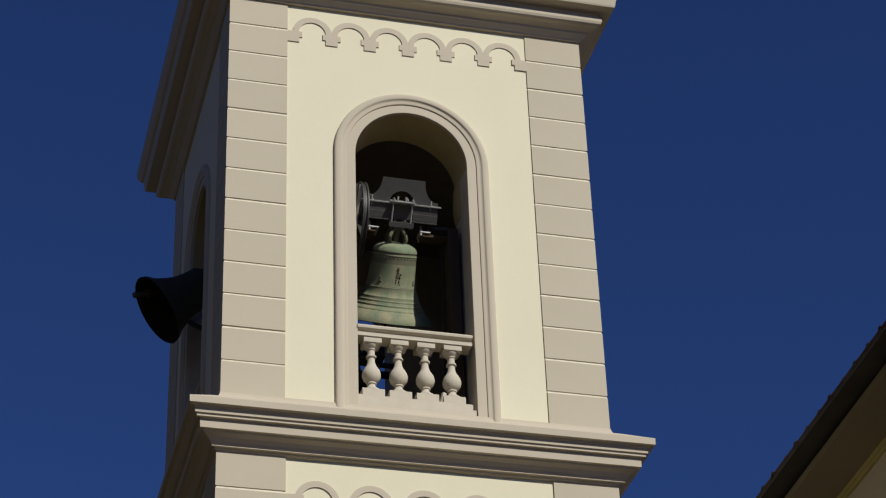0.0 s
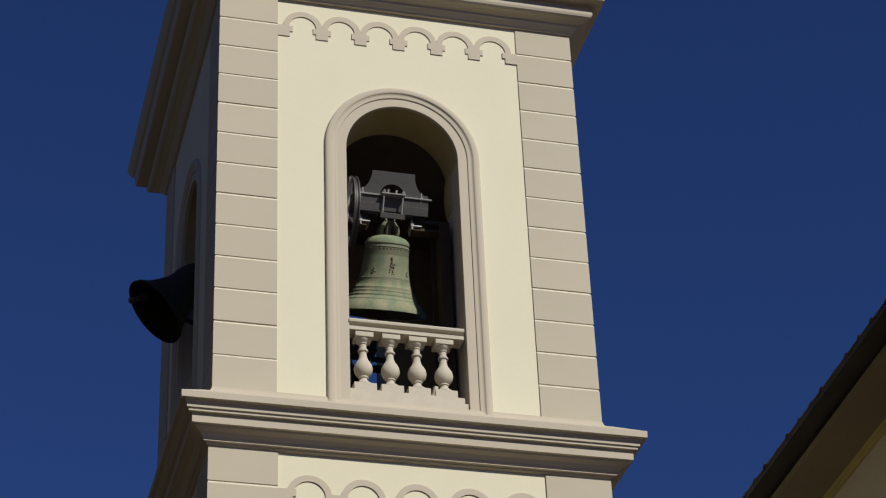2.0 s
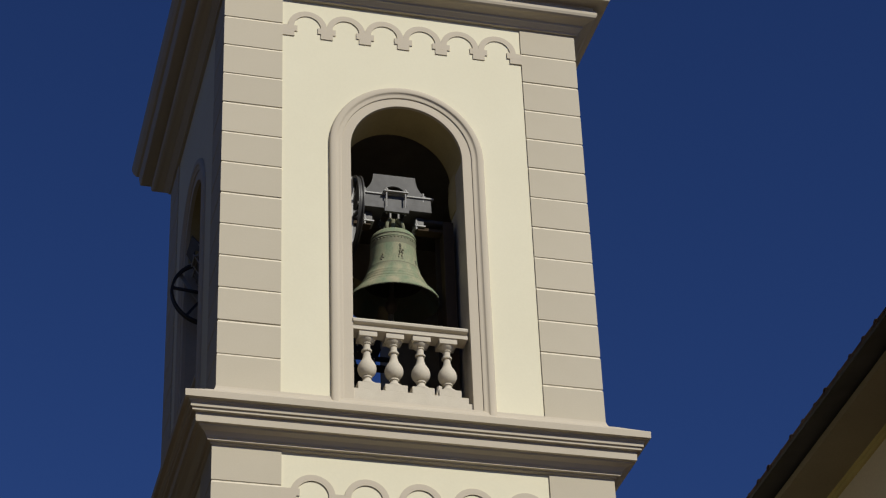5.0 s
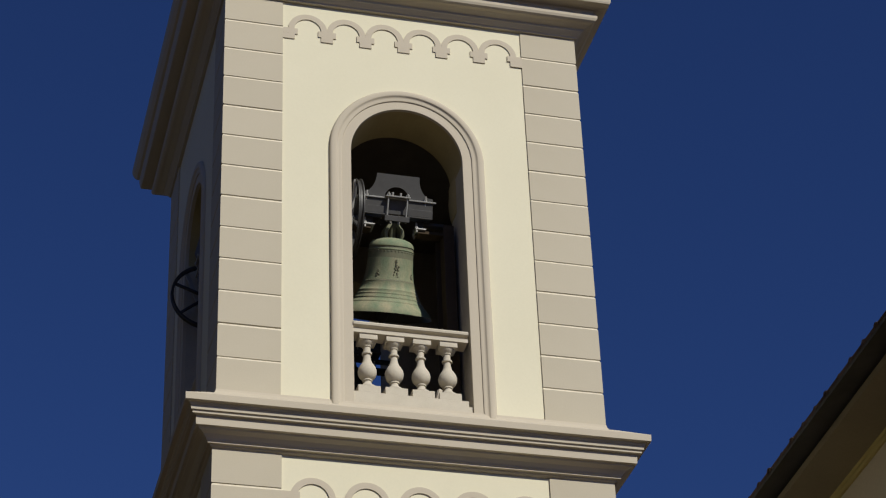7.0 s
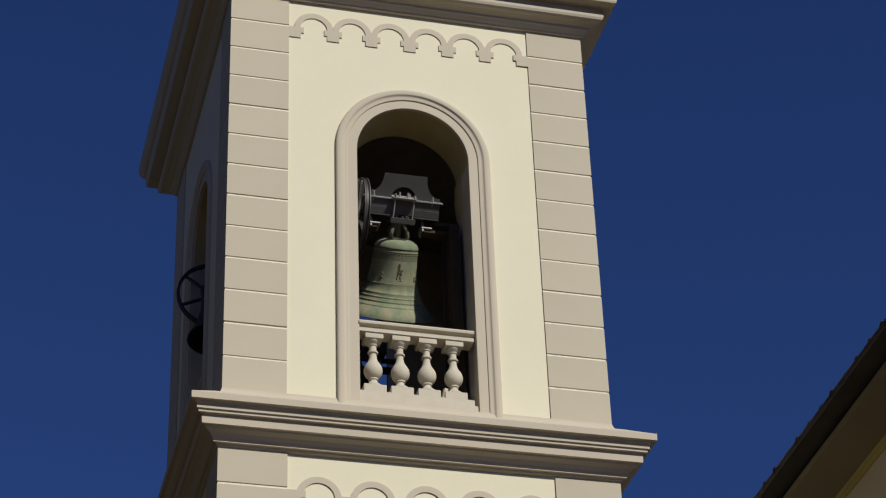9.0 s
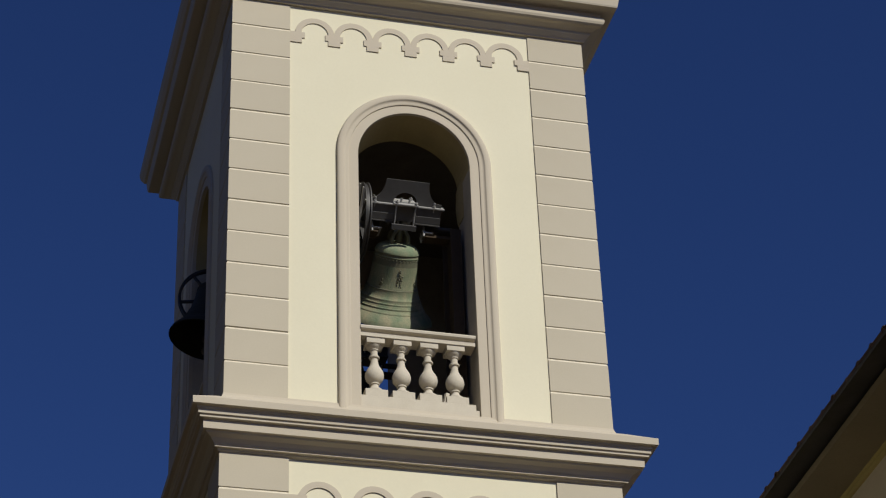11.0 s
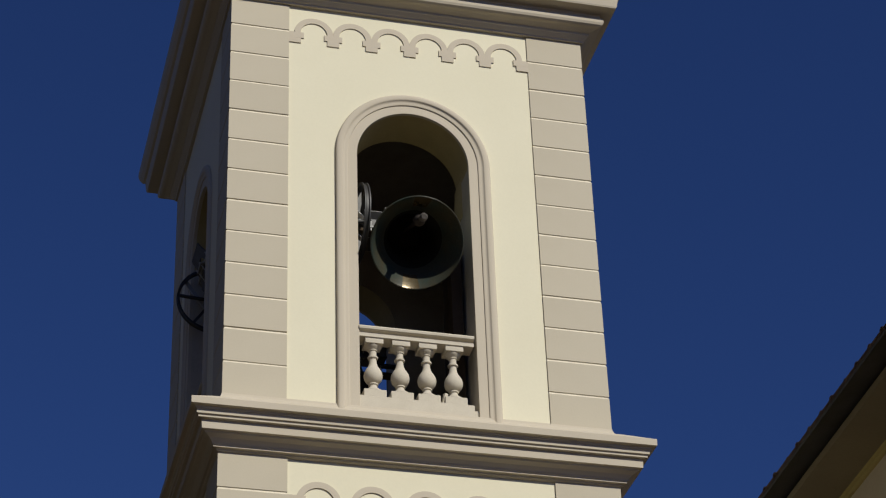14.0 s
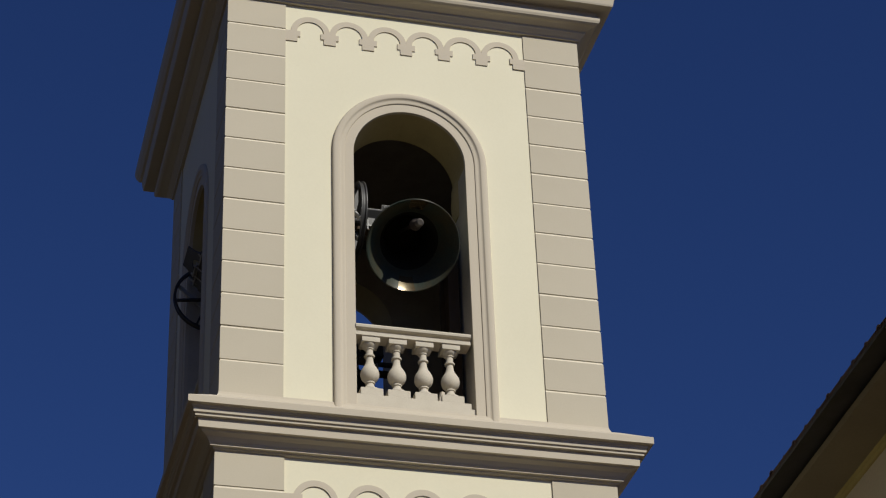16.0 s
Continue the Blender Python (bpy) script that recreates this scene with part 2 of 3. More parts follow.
def surround():
    """Moulded band round the arch: (distance from the axis, projection) swept up the jamb, round and down."""
    prof = [(0.614, -0.05), (0.614, -0.012), (0.617, -0.009), (0.716, -0.009), (0.719, 0.003), (0.723, 0.005), (0.744, 0.005), (0.752, 0.006),
            (0.763, 0.009), (0.771, 0.016), (0.777, 0.024), (0.784, 0.027), (0.826, 0.027), (0.841, 0.021), (0.849, 0.010), (0.851, -0.001), (0.851, -0.05)]
    steps = 36
    stations = [(-1, 0.0, Z0 + 0.12)] + [(-math.cos(math.pi * i / steps), math.sin(math.pi * i / steps), SPRING) for i in range(steps + 1)] + [(1, 0.0, Z0 + 0.12)]
    bm = bmesh.new()
    rows = [[bm.verts.new((c * r, -p, z + s * r)) for r, p in prof] for c, s, z in stations]
    for a, b in zip(rows, rows[1:]):
        for i in range(len(prof) - 1):
            bm.faces.new((a[i], a[i + 1], b[i + 1], b[i]))
    return bm


surround_mesh = mesh_of("arch_surround", surround(), TRIM, smooth=True)
for w in walls:
    place("arch_surround", surround_mesh, w, Matrix.Translation((0.001, 0, 0)), "moulded beige stucco surround of the arch")


def frieze(wall, count, pitch, top, outer, inner, cap, foot, edge, shift=0.0, lift=0.0, slide=0.0):
    """A row of little blind arches on corbels, proud of the panel."""
    key = "frieze_arch" + str(count)
    if key not in shared:
        bm = bmesh.new()
        n = 18
        pts = [(outer * math.cos(math.pi * i / n), outer * math.sin(math.pi * i / n)) for i in range(n + 1)]
        pin = [(inner * math.cos(math.pi * i / n), inner * math.sin(math.pi * i / n)) for i in range(n + 1)]
        for a, b, c, d in zip(pts, pts[1:], pin, pin[1:]):
            q = [a, b, d, c]
            front = [bm.verts.new((x, shift, z)) for x, z in q]
            bm.faces.new(front)
            for s, e in ((a, b), (d, c)):
                bm.faces.new([bm.verts.new(p) for p in ((s[0], shift, s[1]), (e[0], shift, e[1]), (e[0], shift + 0.04, e[1]), (s[0], shift + 0.04, s[1]))])
        for a, b in ((pts[0], pin[0]), (pts[-1], pin[-1])):
            bm.faces.new([bm.verts.new(p) for p in ((a[0], shift, a[1]), (b[0], shift, b[1]), (b[0], shift + 0.04, b[1]), (a[0], shift + 0.04, a[1]))])
        shared[key] = mesh_of("frieze_arch", bm, TRIM)
        bm = bmesh.new()
        add_box(bm, -cap / 2, cap / 2, shift - 0.0005, shift + 0.04, -0.072, 0.004)
        add_box(bm, -foot / 2, foot / 2, shift - 0.0003, shift + 0.04, -0.14, -0.07)
        shared[key + "c"] = mesh_of("corbel", bm, TRIM)
        bm = bmesh.new()
        add_box(bm, -foot / 2, cap / 2, shift - 0.0005, shift + 0.04, -0.072, 0.004)
        add_box(bm, -foot / 2, foot / 2, shift - 0.0003, shift + 0.04, -0.14, -0.07)
        shared[key + "e"] = mesh_of("end_corbel", bm, TRIM)
    z = top - outer
    for i in range(count):
        place("frieze_arch", shared[key], wall, Matrix.Translation(((i - (count - 1) / 2) * pitch + slide, 0, z)))
    for i in range(1, count):
        place("corbel", shared[key + "c"], wall, Matrix.Translation(((i - count / 2) * pitch + slide, 0, z + lift * 0.5)))
    place("corbel", shared[key + "e"], wall, Matrix.Translation((-edge + foot / 2, 0, z + lift)))
    place("corbel", shared[key + "e"], wall, Matrix.Translation((edge - foot / 2, shift * 2 + 0.036, z + lift)) @ pose(0, 0, 0, 0, 0, 180))


shared = {}
for w in walls:
    # the shaded street side is plain
    if (w.matrix_basis @ Vector((0, 0, 0))).x < -1.0:
        continue
    frieze(w, 6, 0.432, Z0 + 5.108, 0.218, 0.150, 0.20, 0.135, PANEL, 0.003)

# ceiling, floor and roof of the belfry
part("belfry_floor", box(-1.5, 1.5, 0.5, 3.5, Z0 + 0.02, Z0 + 0.2), DARKWALL, tower)
part("belfry_ceiling", box(-1.9, 1.9, 0.1, 3.9, Z0 + 4.45, Z0 + 4.62), TIMBER, tower, "dark timber boards over the bells")
LOWER = [(-0.10, 0.264), (0.002, 0.262), (0.008, 0.235), (0.022, 0.205), (0.050, 0.180), (0.09, 0.165), (0.30, 0.03), (0.343, 0.004), (0.345, 0.0), (0.343, -0.068), (0.300, -0.074),
         (0.292, -0.094), (0.283, -0.100),
         (0.279, -0.140), (0.262, -0.146), (0.260, -0.170), (0.226, -0.175), (0.223, -0.181),
         (0.219, -0.268), (0.188, -0.272), (0.180, -0.288), (0.130, -0.312), (0.100, -0.345), (0.092, -0.364), (0.085, -0.366), (0.083, -0.384), (0.055, -0.388),
         (0.048, -0.402), (0.030, -0.412), (-0.12, -0.414)]
part("lower_cornice", ring_cornice([(o, Z0 + z) for o, z in LOWER], 2.0), TRIM, tower, "stepped beige stucco cornice below the belfry")
UPPER = [(-0.12, 5.252), (0.026, 5.252), (0.032, 5.272), (0.045, 5.280), (0.075, 5.312), (0.086, 5.318), (0.088, 5.343), (0.110, 5.352), (0.150, 5.372),
         (0.185, 5.380), (0.210, 5.398), (0.222, 5.425), (0.224, 5.452), (0.214, 5.482), (0.200, 5.497), (0.190, 5.520), (0.200, 5.545), (0.342, 5.556),
         (0.350, 5.575), (0.362, 5.650), (0.366, 5.705), (0.395, 5.720), (0.430, 5.780), (0.445, 5.830), (0.45, 5.88), (-0.3, 6.05)]
part("upper_cornice", ring_cornice([(o, Z0 + z) for o, z in UPPER], 2.0), TRIM, tower, "deep beige stucco cornice under the tower roof")
bm = bmesh.new()
roof_base = [bm.verts.new((sx * 2.42, 2 + sy * 2.42, Z0 + 5.885)) for sx, sy in ((-1, -1), (1, -1), (1, 1), (-1, 1))]
tip = bm.verts.new((0, 2, Z0 + 7.6))
for i in range(4):
    bm.faces.new((roof_base[i], roof_base[(i + 1) % 4], tip))
bm.faces.new(roof_base[::-1])
part("roof", bm, CLAY, tower, "low pyramid roof of clay tiles")

# lower stage of the shaft
SHAFT = 2.03
shaft_wall = mesh_of("shaft_wall", box(-1.45, 1.45, -0.012, 0.5, 0.0, Z0 - 0.3), CREAM)
for m in FACES:
    w = place("shaft_wall", shaft_wall, tower, m, "cream plastered wall of the shaft")
    frieze(w, 5, 0.536, Z0 - 0.640, 0.225, 0.160, 0.22, 0.15, 1.355, -0.025, 0.06, 0.03)


# balustrades in the four openings
def baluster_profile():
    return [(0.100, 0.380), (0.099, 0.398), (0.088, 0.408), (0.070, 0.422), (0.058, 0.438), (0.042, 0.458), (0.040, 0.478), (0.052, 0.486), (0.052, 0.500), (0.044, 0.506), (0.068, 0.522), (0.088, 0.550), (0.098, 0.584), (0.099, 0.616), (0.091, 0.652), (0.074, 0.686), (0.056, 0.716), (0.045, 0.750), (0.039, 0.790), (0.037, 0.822),
            (0.054, 0.828), (0.056, 0.842), (0.052, 0.850), (0.040, 0.856), (0.038, 0.890), (0.038, 0.915), (0.048, 0.922), (0.050, 0.934), (0.068, 0.950),
            (0.082, 0.966), (0.086, 0.978), (0.078, 0.992)]


BAL_Y = 0.085
bm = bmesh.new()
add_turned(bm, [(0.97 * r, 1.0 - 0.905 * (1.0 - z)) for r, z in baluster_profile()], 28)
add_box(bm, -0.094, 0.094, -0.092, 0.092, 0.984, 1.047, 0.004)
baluster_mesh = mesh_of("baluster", bm, PALE, smooth=True)
bm = bmesh.new()
rail = [(-0.02, 1.046), (-0.02, 1.086), (0.0, 1.090), (0.004, 1.108), (-0.03, 1.116), (-0.046, 1.124), (-0.050, 1.146), (-0.044, 1.160), (-0.03, 1.167), (0.165, 1.167), (0.165, 1.046)]
ends = [[bm.verts.new((x, y, z)) for y, z in rail] for x in (-0.616, 0.588)]
for i in range(len(rail)):
    j = (i + 1) % len(rail)
    bm.faces.new((ends[0][i], ends[0][j], ends[1][j], ends[1][i]))
bm.faces.new(ends[0][::-1])
bm.faces.new(ends[1])
rail_mesh = mesh_of("handrail", bm, PALE)
bm = bmesh.new()
add_box(bm, -0.616, 0.572, -0.012, 0.235, 0.15, 0.362, 0.004)
add_box(bm, 0.570, 0.612, -0.008, 0.235, 0.15, 0.300, 0.004)
plinth_mesh = mesh_of("plinth", bm, PALE)
block_mesh = mesh_of("pedestal_block", box(-0.116, 0.116, -0.010, 0.226, 0.360, 0.442, 0.005), PALE)
for m, w in zip(FACES, walls):
    b = thing("balustrade", "", "")
    b.parent = w
    b.matrix_basis = Matrix.Translation((0, 0.04, Z0 + 0.044))
    tagged(b, "pale stone balustrade with four turned balusters")
    place("handrail", rail_mesh, b)
    place("plinth", plinth_mesh, b)
    for i in range(4):
        x = -0.452 + 0.279 * i
        place("baluster", baluster_mesh, b, Matrix.Translation((x, BAL_Y, 0)))
        place("pedestal_block", block_mesh, b, Matrix.Translation((x, 0, 0)))


# rough plaster left on the inner edge of the sunlit arch's jamb
bm = bmesh.new()
rag = random.Random(3)
rows = []
for k in range(9):
    z = SPRING - 0.44 + 0.06 * k
    out = 0.034 * math.sin(math.pi * (k + 0.6) / 9.2) ** 0.6 + rag.uniform(-0.004, 0.004)
    rows.append([bm.verts.new(p) for p in ((0.620, 0.32, z), (0.617 - out * 0.6, 0.37, z), (0.617 - out, 0.45, z), (0.617 - out * 0.9, 0.535, z), (0.620, 0.548, z))])
for a, b in zip(rows, rows[1:]):
    for k in range(4):
        bm.faces.new((a[k], a[k + 1], b[k + 1], b[k]))
bm.faces.new(rows[0])
bm.faces.new(rows[-1])
part("plaster_lump", bm, REVEAL, walls[0], "rough ochre plaster left on the jamb", smooth=True)


# a chip of pale stone left on the plinth
bm = bmesh.new()
add_box(bm, -0.022, 0.022, -0.018, 0.018, 0.0, 0.12, 0.006)
for v in bm.verts:
    v.co.x += 0.18 * v.co.z + 0.004 * math.sin(90 * v.co.z + 5 * v.co.y)
    v.co.y -= 0.2 * v.co.z
chip = new("stone_chip", mesh_of("stone_chip", bm, PALE))
chip.matrix_basis = pose(0.256, 0.075, Z0 + 0.406, 0, 0, 25)
tagged(chip, "small pale stone chip lying between two balusters", "stone chip")


# ------------------------------------------------------------------ bells
def make_bell(name, label, s, wheel_x, wheel_r, bronze, skin="green weathered bronze bell with raised bands", fat=0.0):
    """A swinging bell, its origin on the axle and its mouth down; s scales a bell whose lip is about 1 m wide."""
    bell = thing(name, label, "bell", group="bells of the belfry")
    outer = [(0.0, -0.165), (0.10, -0.168), (0.155, -0.180), (0.205, -0.202), (0.232, -0.228), (0.240, -0.250), (0.246, -0.262), (0.246, -0.272), (0.240, -0.280),
             (0.242, -0.300), (0.246, -0.305), (0.246, -0.313), (0.242, -0.318), (0.246, -0.40), (0.253, -0.50), (0.264, -0.585), (0.276, -0.640),
             (0.279, -0.648), (0.284, -0.651), (0.286, -0.658), (0.285, -0.664), (0.302, -0.712), (0.315, -0.745), (0.321, -0.749), (0.325, -0.757), (0.324, -0.764),
             (0.336, -0.788), (0.342, -0.791), (0.346, -0.800), (0.345, -0.808), (0.359, -0.832), (0.366, -0.835), (0.370, -0.845), (0.369, -0.853),
             (0.389, -0.878), (0.396, -0.882), (0.401, -0.892), (0.402, -0.898), (0.440, -0.934), (0.472, -0.968), (0.490, -1.000), (0.496, -1.020)]
    inner = [(0.490, -1.027), (0.482, -1.026), (0.462, -1.005), (0.420, -0.945), (0.365, -0.870), (0.310, -0.79), (0.262, -0.68), (0.240, -0.58), (0.222, -0.45), (0.212, -0.32), (0.17, -0.255), (0.0, -0.235)]
    outer = [(r * (1 + fat * min(1.0, max(0.0, (1.0 + z) / 0.3))), z) for r, z in outer]
    bm = bmesh.new()
    steps = 64
    rings = []
    for r, z in outer + inner:
        rings.append([bm.verts.new((s * max(r, 1e-4) * math.cos(2 * math.pi * i / steps), s * max(r, 1e-4) * math.sin(2 * math.pi * i / steps), s * z)) for i in range(steps)])
    for k, (a, b) in enumerate(zip(rings, rings[1:])):
        for i in range(steps):
            f = bm.faces.new((a[i], a[(i + 1) % steps], b[(i + 1) % steps], b[i]))
            z = (outer + inner)[k][1]
            ring = k < len(outer) - 1 and (-0.281 < z < -0.270 or -0.322 < z < -0.312 or -0.652 < z < -0.639)
            # inside, faces past the lip take the bronze blackened for shade
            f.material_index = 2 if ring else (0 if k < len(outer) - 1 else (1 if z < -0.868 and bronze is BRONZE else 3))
            if bronze is BRONZE and k > len(outer) and z < -0.94 and abs(abs((i + 0.5) * 360 / steps - 180) - 90) < 10:
                f.material_index = 4
    tarnish = TARNISH if bronze is BRONZE else bronze
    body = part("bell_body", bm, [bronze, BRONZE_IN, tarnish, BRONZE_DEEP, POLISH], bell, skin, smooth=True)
    # small relief on the waist: a figure panel with a seat for it, and beads below the shoulder
    bm = bmesh.new()
    for i in range(40):
        a = 2 * math.pi * i / 40
        bmesh.ops.create_icosphere(bm, subdivisions=1, radius=0.0095 * s, matrix=Matrix.Translation((0.241 * s * math.cos(a), 0.241 * s * math.sin(a), -0.331 * s)))
    tagged(part("bead_row", bm, tarnish, body), "row of small cast beads", kind="stuff")
    dots = random.Random(7)
    for a0, tall, wide in ((-84, 0.19, 0.085), (-129, 0.075, 0.05), (-38, 0.06, 0.05), (60, 0.19, 0.085), (150, 0.075, 0.05)):
        bm = bmesh.new()
        for k in range(int(60 * tall) + 8):
            u = dots.random()
            off = dots.uniform(-0.5, 0.5) * wide * (1.0 - 0.72 * u)
            z = -0.615 + u * tall
            a = radians(a0) + off / 0.262
            r = (0.252 + 0.012 * (1 - u * tall / 0.19) + 0.004) * s
            m = (pose(r * math.cos(a), r * math.sin(a), z * s, 0, 0, math.degrees(a)) @
                 Matrix.Diagonal((0.012 * s, dots.uniform(0.010, 0.022) * s, dots.uniform(0.012, 0.034) * s, 1)))
            bmesh.ops.create_icosphere(bm, subdivisions=1, radius=0.6, matrix=m)
        part("cast_relief", bm, tarnish, body, "small crusty cast relief figure")
    # crown loops
    for k in range(4):
        a = math.pi / 4 + k * math.pi / 2
        c, n = math.cos(a), math.sin(a)
        path = [(c * r * s, n * r * s, z * s) for r, z in ((0.115, -0.175), (0.130, -0.135), (0.118, -0.085), (0.082, -0.045), (0.05, -0.01))]
        bm = bmesh.new()
        add_tube(bm, path, 0.021 * s, 8)
        part("crown_loop", bm, TARNISH, bell, "cast bronze hanging loop", smooth=True)
    bm = bmesh.new()
    add_rod(bm, (0, 0, -0.175 * s), (0, 0, 0.0), 0.036 * s, 12)
    part("crown_post", bm, TARNISH, bell, smooth=True)
    # headstock
    def hs(bm_, *v):
        add_box(bm_, *(q * s for q in v), 0.003)
    hole = [(0.135 * math.cos(math.pi * i / 16), 0.265 + 0.125 * math.sin(math.pi * i / 16)) for i in range(17)]
    side = [(0.235 + 0.145 * (1 - math.cos(math.pi / 2 * i / 8)) , 0.50 - 0.20 * math.sin(math.pi / 2 * i / 8)) for i in range(9)]
    bm = bmesh.new()
    # built in strips so that the half-round cut-out stays open
    xs = sorted({-0.40, 0.40, *(x for x, z in hole), *(x for x, z in side), *(-x for x, z in side)})

    def top_at(x):
        ax = abs(x)
        if ax <= 0.235:
            return 0.522
        if ax >= 0.38:
            return 0.30
        return 0.522 - 0.222 * math.sin(math.acos(1 - (ax - 0.235) / 0.145))

    def low_at(x):
        return 0.265 + (0.125 * math.sqrt(max(0.0, 1 - (x / 0.135) ** 2)) if abs(x) < 0.135 else 0.0)

    for a, b in zip(xs, xs[1:]):
        add_plate(bm, [(a * s, low_at(a) * s), (b * s, low_at(b) * s), (b * s, top_at(b) * s), (a * s, top_at(a) * s)], -0.066 * s, -0.044 * s)
    part("headstock_plate", bm, STEEL, bell, "grey steel plate with concave shoulders and a half-round cut-out")
    bm = bmesh.new()
    hs(bm, -0.43, 0.43, -0.115, 0.02, 0.247, 0.263)
    part("upper_flange", bm, ZINC, bell, "pale galvanised steel flange")
    for y0, y1 in ((-0.10, -0.085), (0.085, 0.10)):
        bm = bmesh.new()
        hs(bm, -0.40, 0.40, y0, y1, 0.085, 0.244)
        part("web", bm, STEEL, bell)
    for x0, x1 in ((-0.40, -0.115), (0.125, 0.40)):
        bm = bmesh.new()
        hs(bm, x0, x1, -0.135, 0.135, 0.066, 0.080)
        hs(bm, x0, x1, -0.118, -0.102, 0.084, 0.16)
        part("lower_flange", bm, STEEL, bell, "grey steel angle bar")
    for y0 in (-0.187, 0.147):
        bm = bmesh.new()
        hs(bm, -0.135, 0.135, y0, y0 + 0.04, 0.0, 0.058)
        part("clamp_bar", bm, STEEL, bell, "grey steel clamp bar")
    bm = bmesh.new()
    hs(bm, -0.135, 0.135, -0.165, 0.19, 0.265, 0.279)
    part("clamp_plate", bm, ZINC, bell)
    for x in (-0.045, 0.045):
        bm = bmesh.new()
        add_rod(bm, (x * s, -0.06 * s, -0.01 * s), (x * s, -0.06 * s, 0.33 * s), 0.012 * s, 8)
        part("hanger_bolt", bm, ZINC, bell, "galvanised hanger bolt")
    for x in (-0.105, 0.105):
        for y in (-0.145, 0.165):
            bm = bmesh.new()
            add_rod(bm, (x * s, y * s, -0.01 * s), (x * s, y * s, 0.315 * s), 0.009 * s, 8)
            add_rod(bm, (x * s, y * s, 0.284 * s), (x * s, y * s, 0.302 * s), 0.02 * s, 6)
            part("tie_bolt", bm, ZINC, bell, "galvanised tie bolt with nut")
    for x in (-0.335, 0.315):
        for y in (-0.092, -0.005):
            bm = bmesh.new()
            add_rod(bm, (x * s, y * s, 0.21 * s), (x * s, y * s, 0.32 * s), 0.01 * s, 8)
            add_rod(bm, (x * s, y * s, 0.263 * s), (x * s, y * s, 0.28 * s), 0.02 * s, 6)
            part("flange_bolt", bm, ZINC, bell, "galvanised bolt")
    for x in (-0.43, 0.43):
        bm = bmesh.new()
        add_rod(bm, ((x - 0.13) * s, 0, 0.02 * s), ((x + 0.13) * s, 0, 0.02 * s), 0.032 * s, 16)
        part("axle", bm, BLACK, bell, "dark steel axle stub", smooth=True)
    # driving wheel
    wheel = thing("wheel", "", "")
    wheel.parent = bell
    tagged(wheel, "dark iron driving wheel with straight spokes")
    turn = Matrix.Translation((wheel_x, 0, 0)) @ pose(0, 0, 0, 0, 90, 0)
    bm = bmesh.new()
    R = wheel_r
    add_turned(bm, [(R - 0.03, -0.028), (R, -0.032), (R, -0.020), (R - 0.018, -0.010), (R - 0.018, 0.010), (R, 0.020), (R, 0.032), (R - 0.03, 0.028)], 56, closed=True)
    part("rim", bm, BLACK, wheel, smooth=True, m=turn)
    bm = bmesh.new()
    add_turned(bm, [(0.03, -0.045), (0.075, -0.045), (0.075, 0.045), (0.03, 0.045)], 20, closed=True)
    part("hub", bm, BLACK, wheel, smooth=True, m=turn)
    spoke = mesh_of("spoke", box(-0.011, 0.011, 0.06, R - 0.02, -0.02, 0.02), BLACK)
    for k in range(6):
        place("spoke", spoke, wheel, turn @ pose(0, 0, 0, 0, 0, 60 * k + 20))
    for y in (-0.11, 0.11):
        bm = bmesh.new()
        add_box(bm, wheel_x - 0.052, wheel_x - 0.030, y - 0.022, y + 0.022, -R + 0.03, R - 0.03)
        part("stay_bar", bm, ZINC, wheel, "pale flat stay bar")
    # clapper, hung inside the crown
    clapper = thing("clapper", "", "")
    clapper.parent = bell
    clapper.matrix_basis = Matrix.Translation((0, 0, -0.27 * s))
    tagged(clapper, "rusty iron clapper with a worn round head")
    bm = bmesh.new()
    add_turned(bm, [(0.016 * s, 0.0), (0.018 * s, -0.3 * s), (0.026 * s, -0.6 * s), (0.04 * s, -0.66 * s), (0.062 * s, -0.70 * s), (0.066 * s, -0.735 * s), (0.058 * s, -0.775 * s), (0.034 * s, -0.80 * s),
                    (0.028 * s, -0.83 * s)], 18)
    part("shaft", bm, RUST, clapper, smooth=True)
    bm = bmesh.new()
    add_turned(bm, [(0.030 * s, -0.83 * s), (0.032 * s, -0.89 * s), (0.041 * s, -0.905 * s), (0.044 * s, -0.935 * s), (0.038 * s, -0.957 * s), (0.026 * s, -0.967 * s)], 18)
    part("head", bm, BARE, clapper, "worn pale iron end", smooth=True)
    return bell, clapper


FRONT_AXLE, WEST_AXLE, EAST_AXLE = (-0.023, 0.60, Z0 + 2.865), (-1.75, 2.0, Z0 + 2.868), (1.81, 2.0, Z0 + 2.93)
front_bell, front_clapper = make_bell("church_bell", "green weathered bronze bell swinging in the sunlit arch", 1.0, -0.44, 0.44, BRONZE)
west_bell, west_clapper = make_bell("church_bell", "dark smaller bronze bell swinging out of the shaded arch", 0.815, -0.47, 0.41, DARKBRONZE, "dark bronze bell with raised bands", 0.12)
NORTH_AXLE = (0.09, 3.55, Z0 + 2.868)
north_bell = make_bell("church_bell", "bronze bell hanging still in the shade of the rear arch", 1.0, 0.44, 0.43, DARKBRONZE, "dark bronze bell with raised bands", 0.12)[0]
north_bell.matrix_basis = Matrix.Translation(NORTH_AXLE) @ pose(0, 0, 0, 0, 0, 180)
east_bell, east_clapper = make_bell("church_bell", "bronze bell swinging out of the far arch", 0.815, 0.47, 0.41, BRONZE)


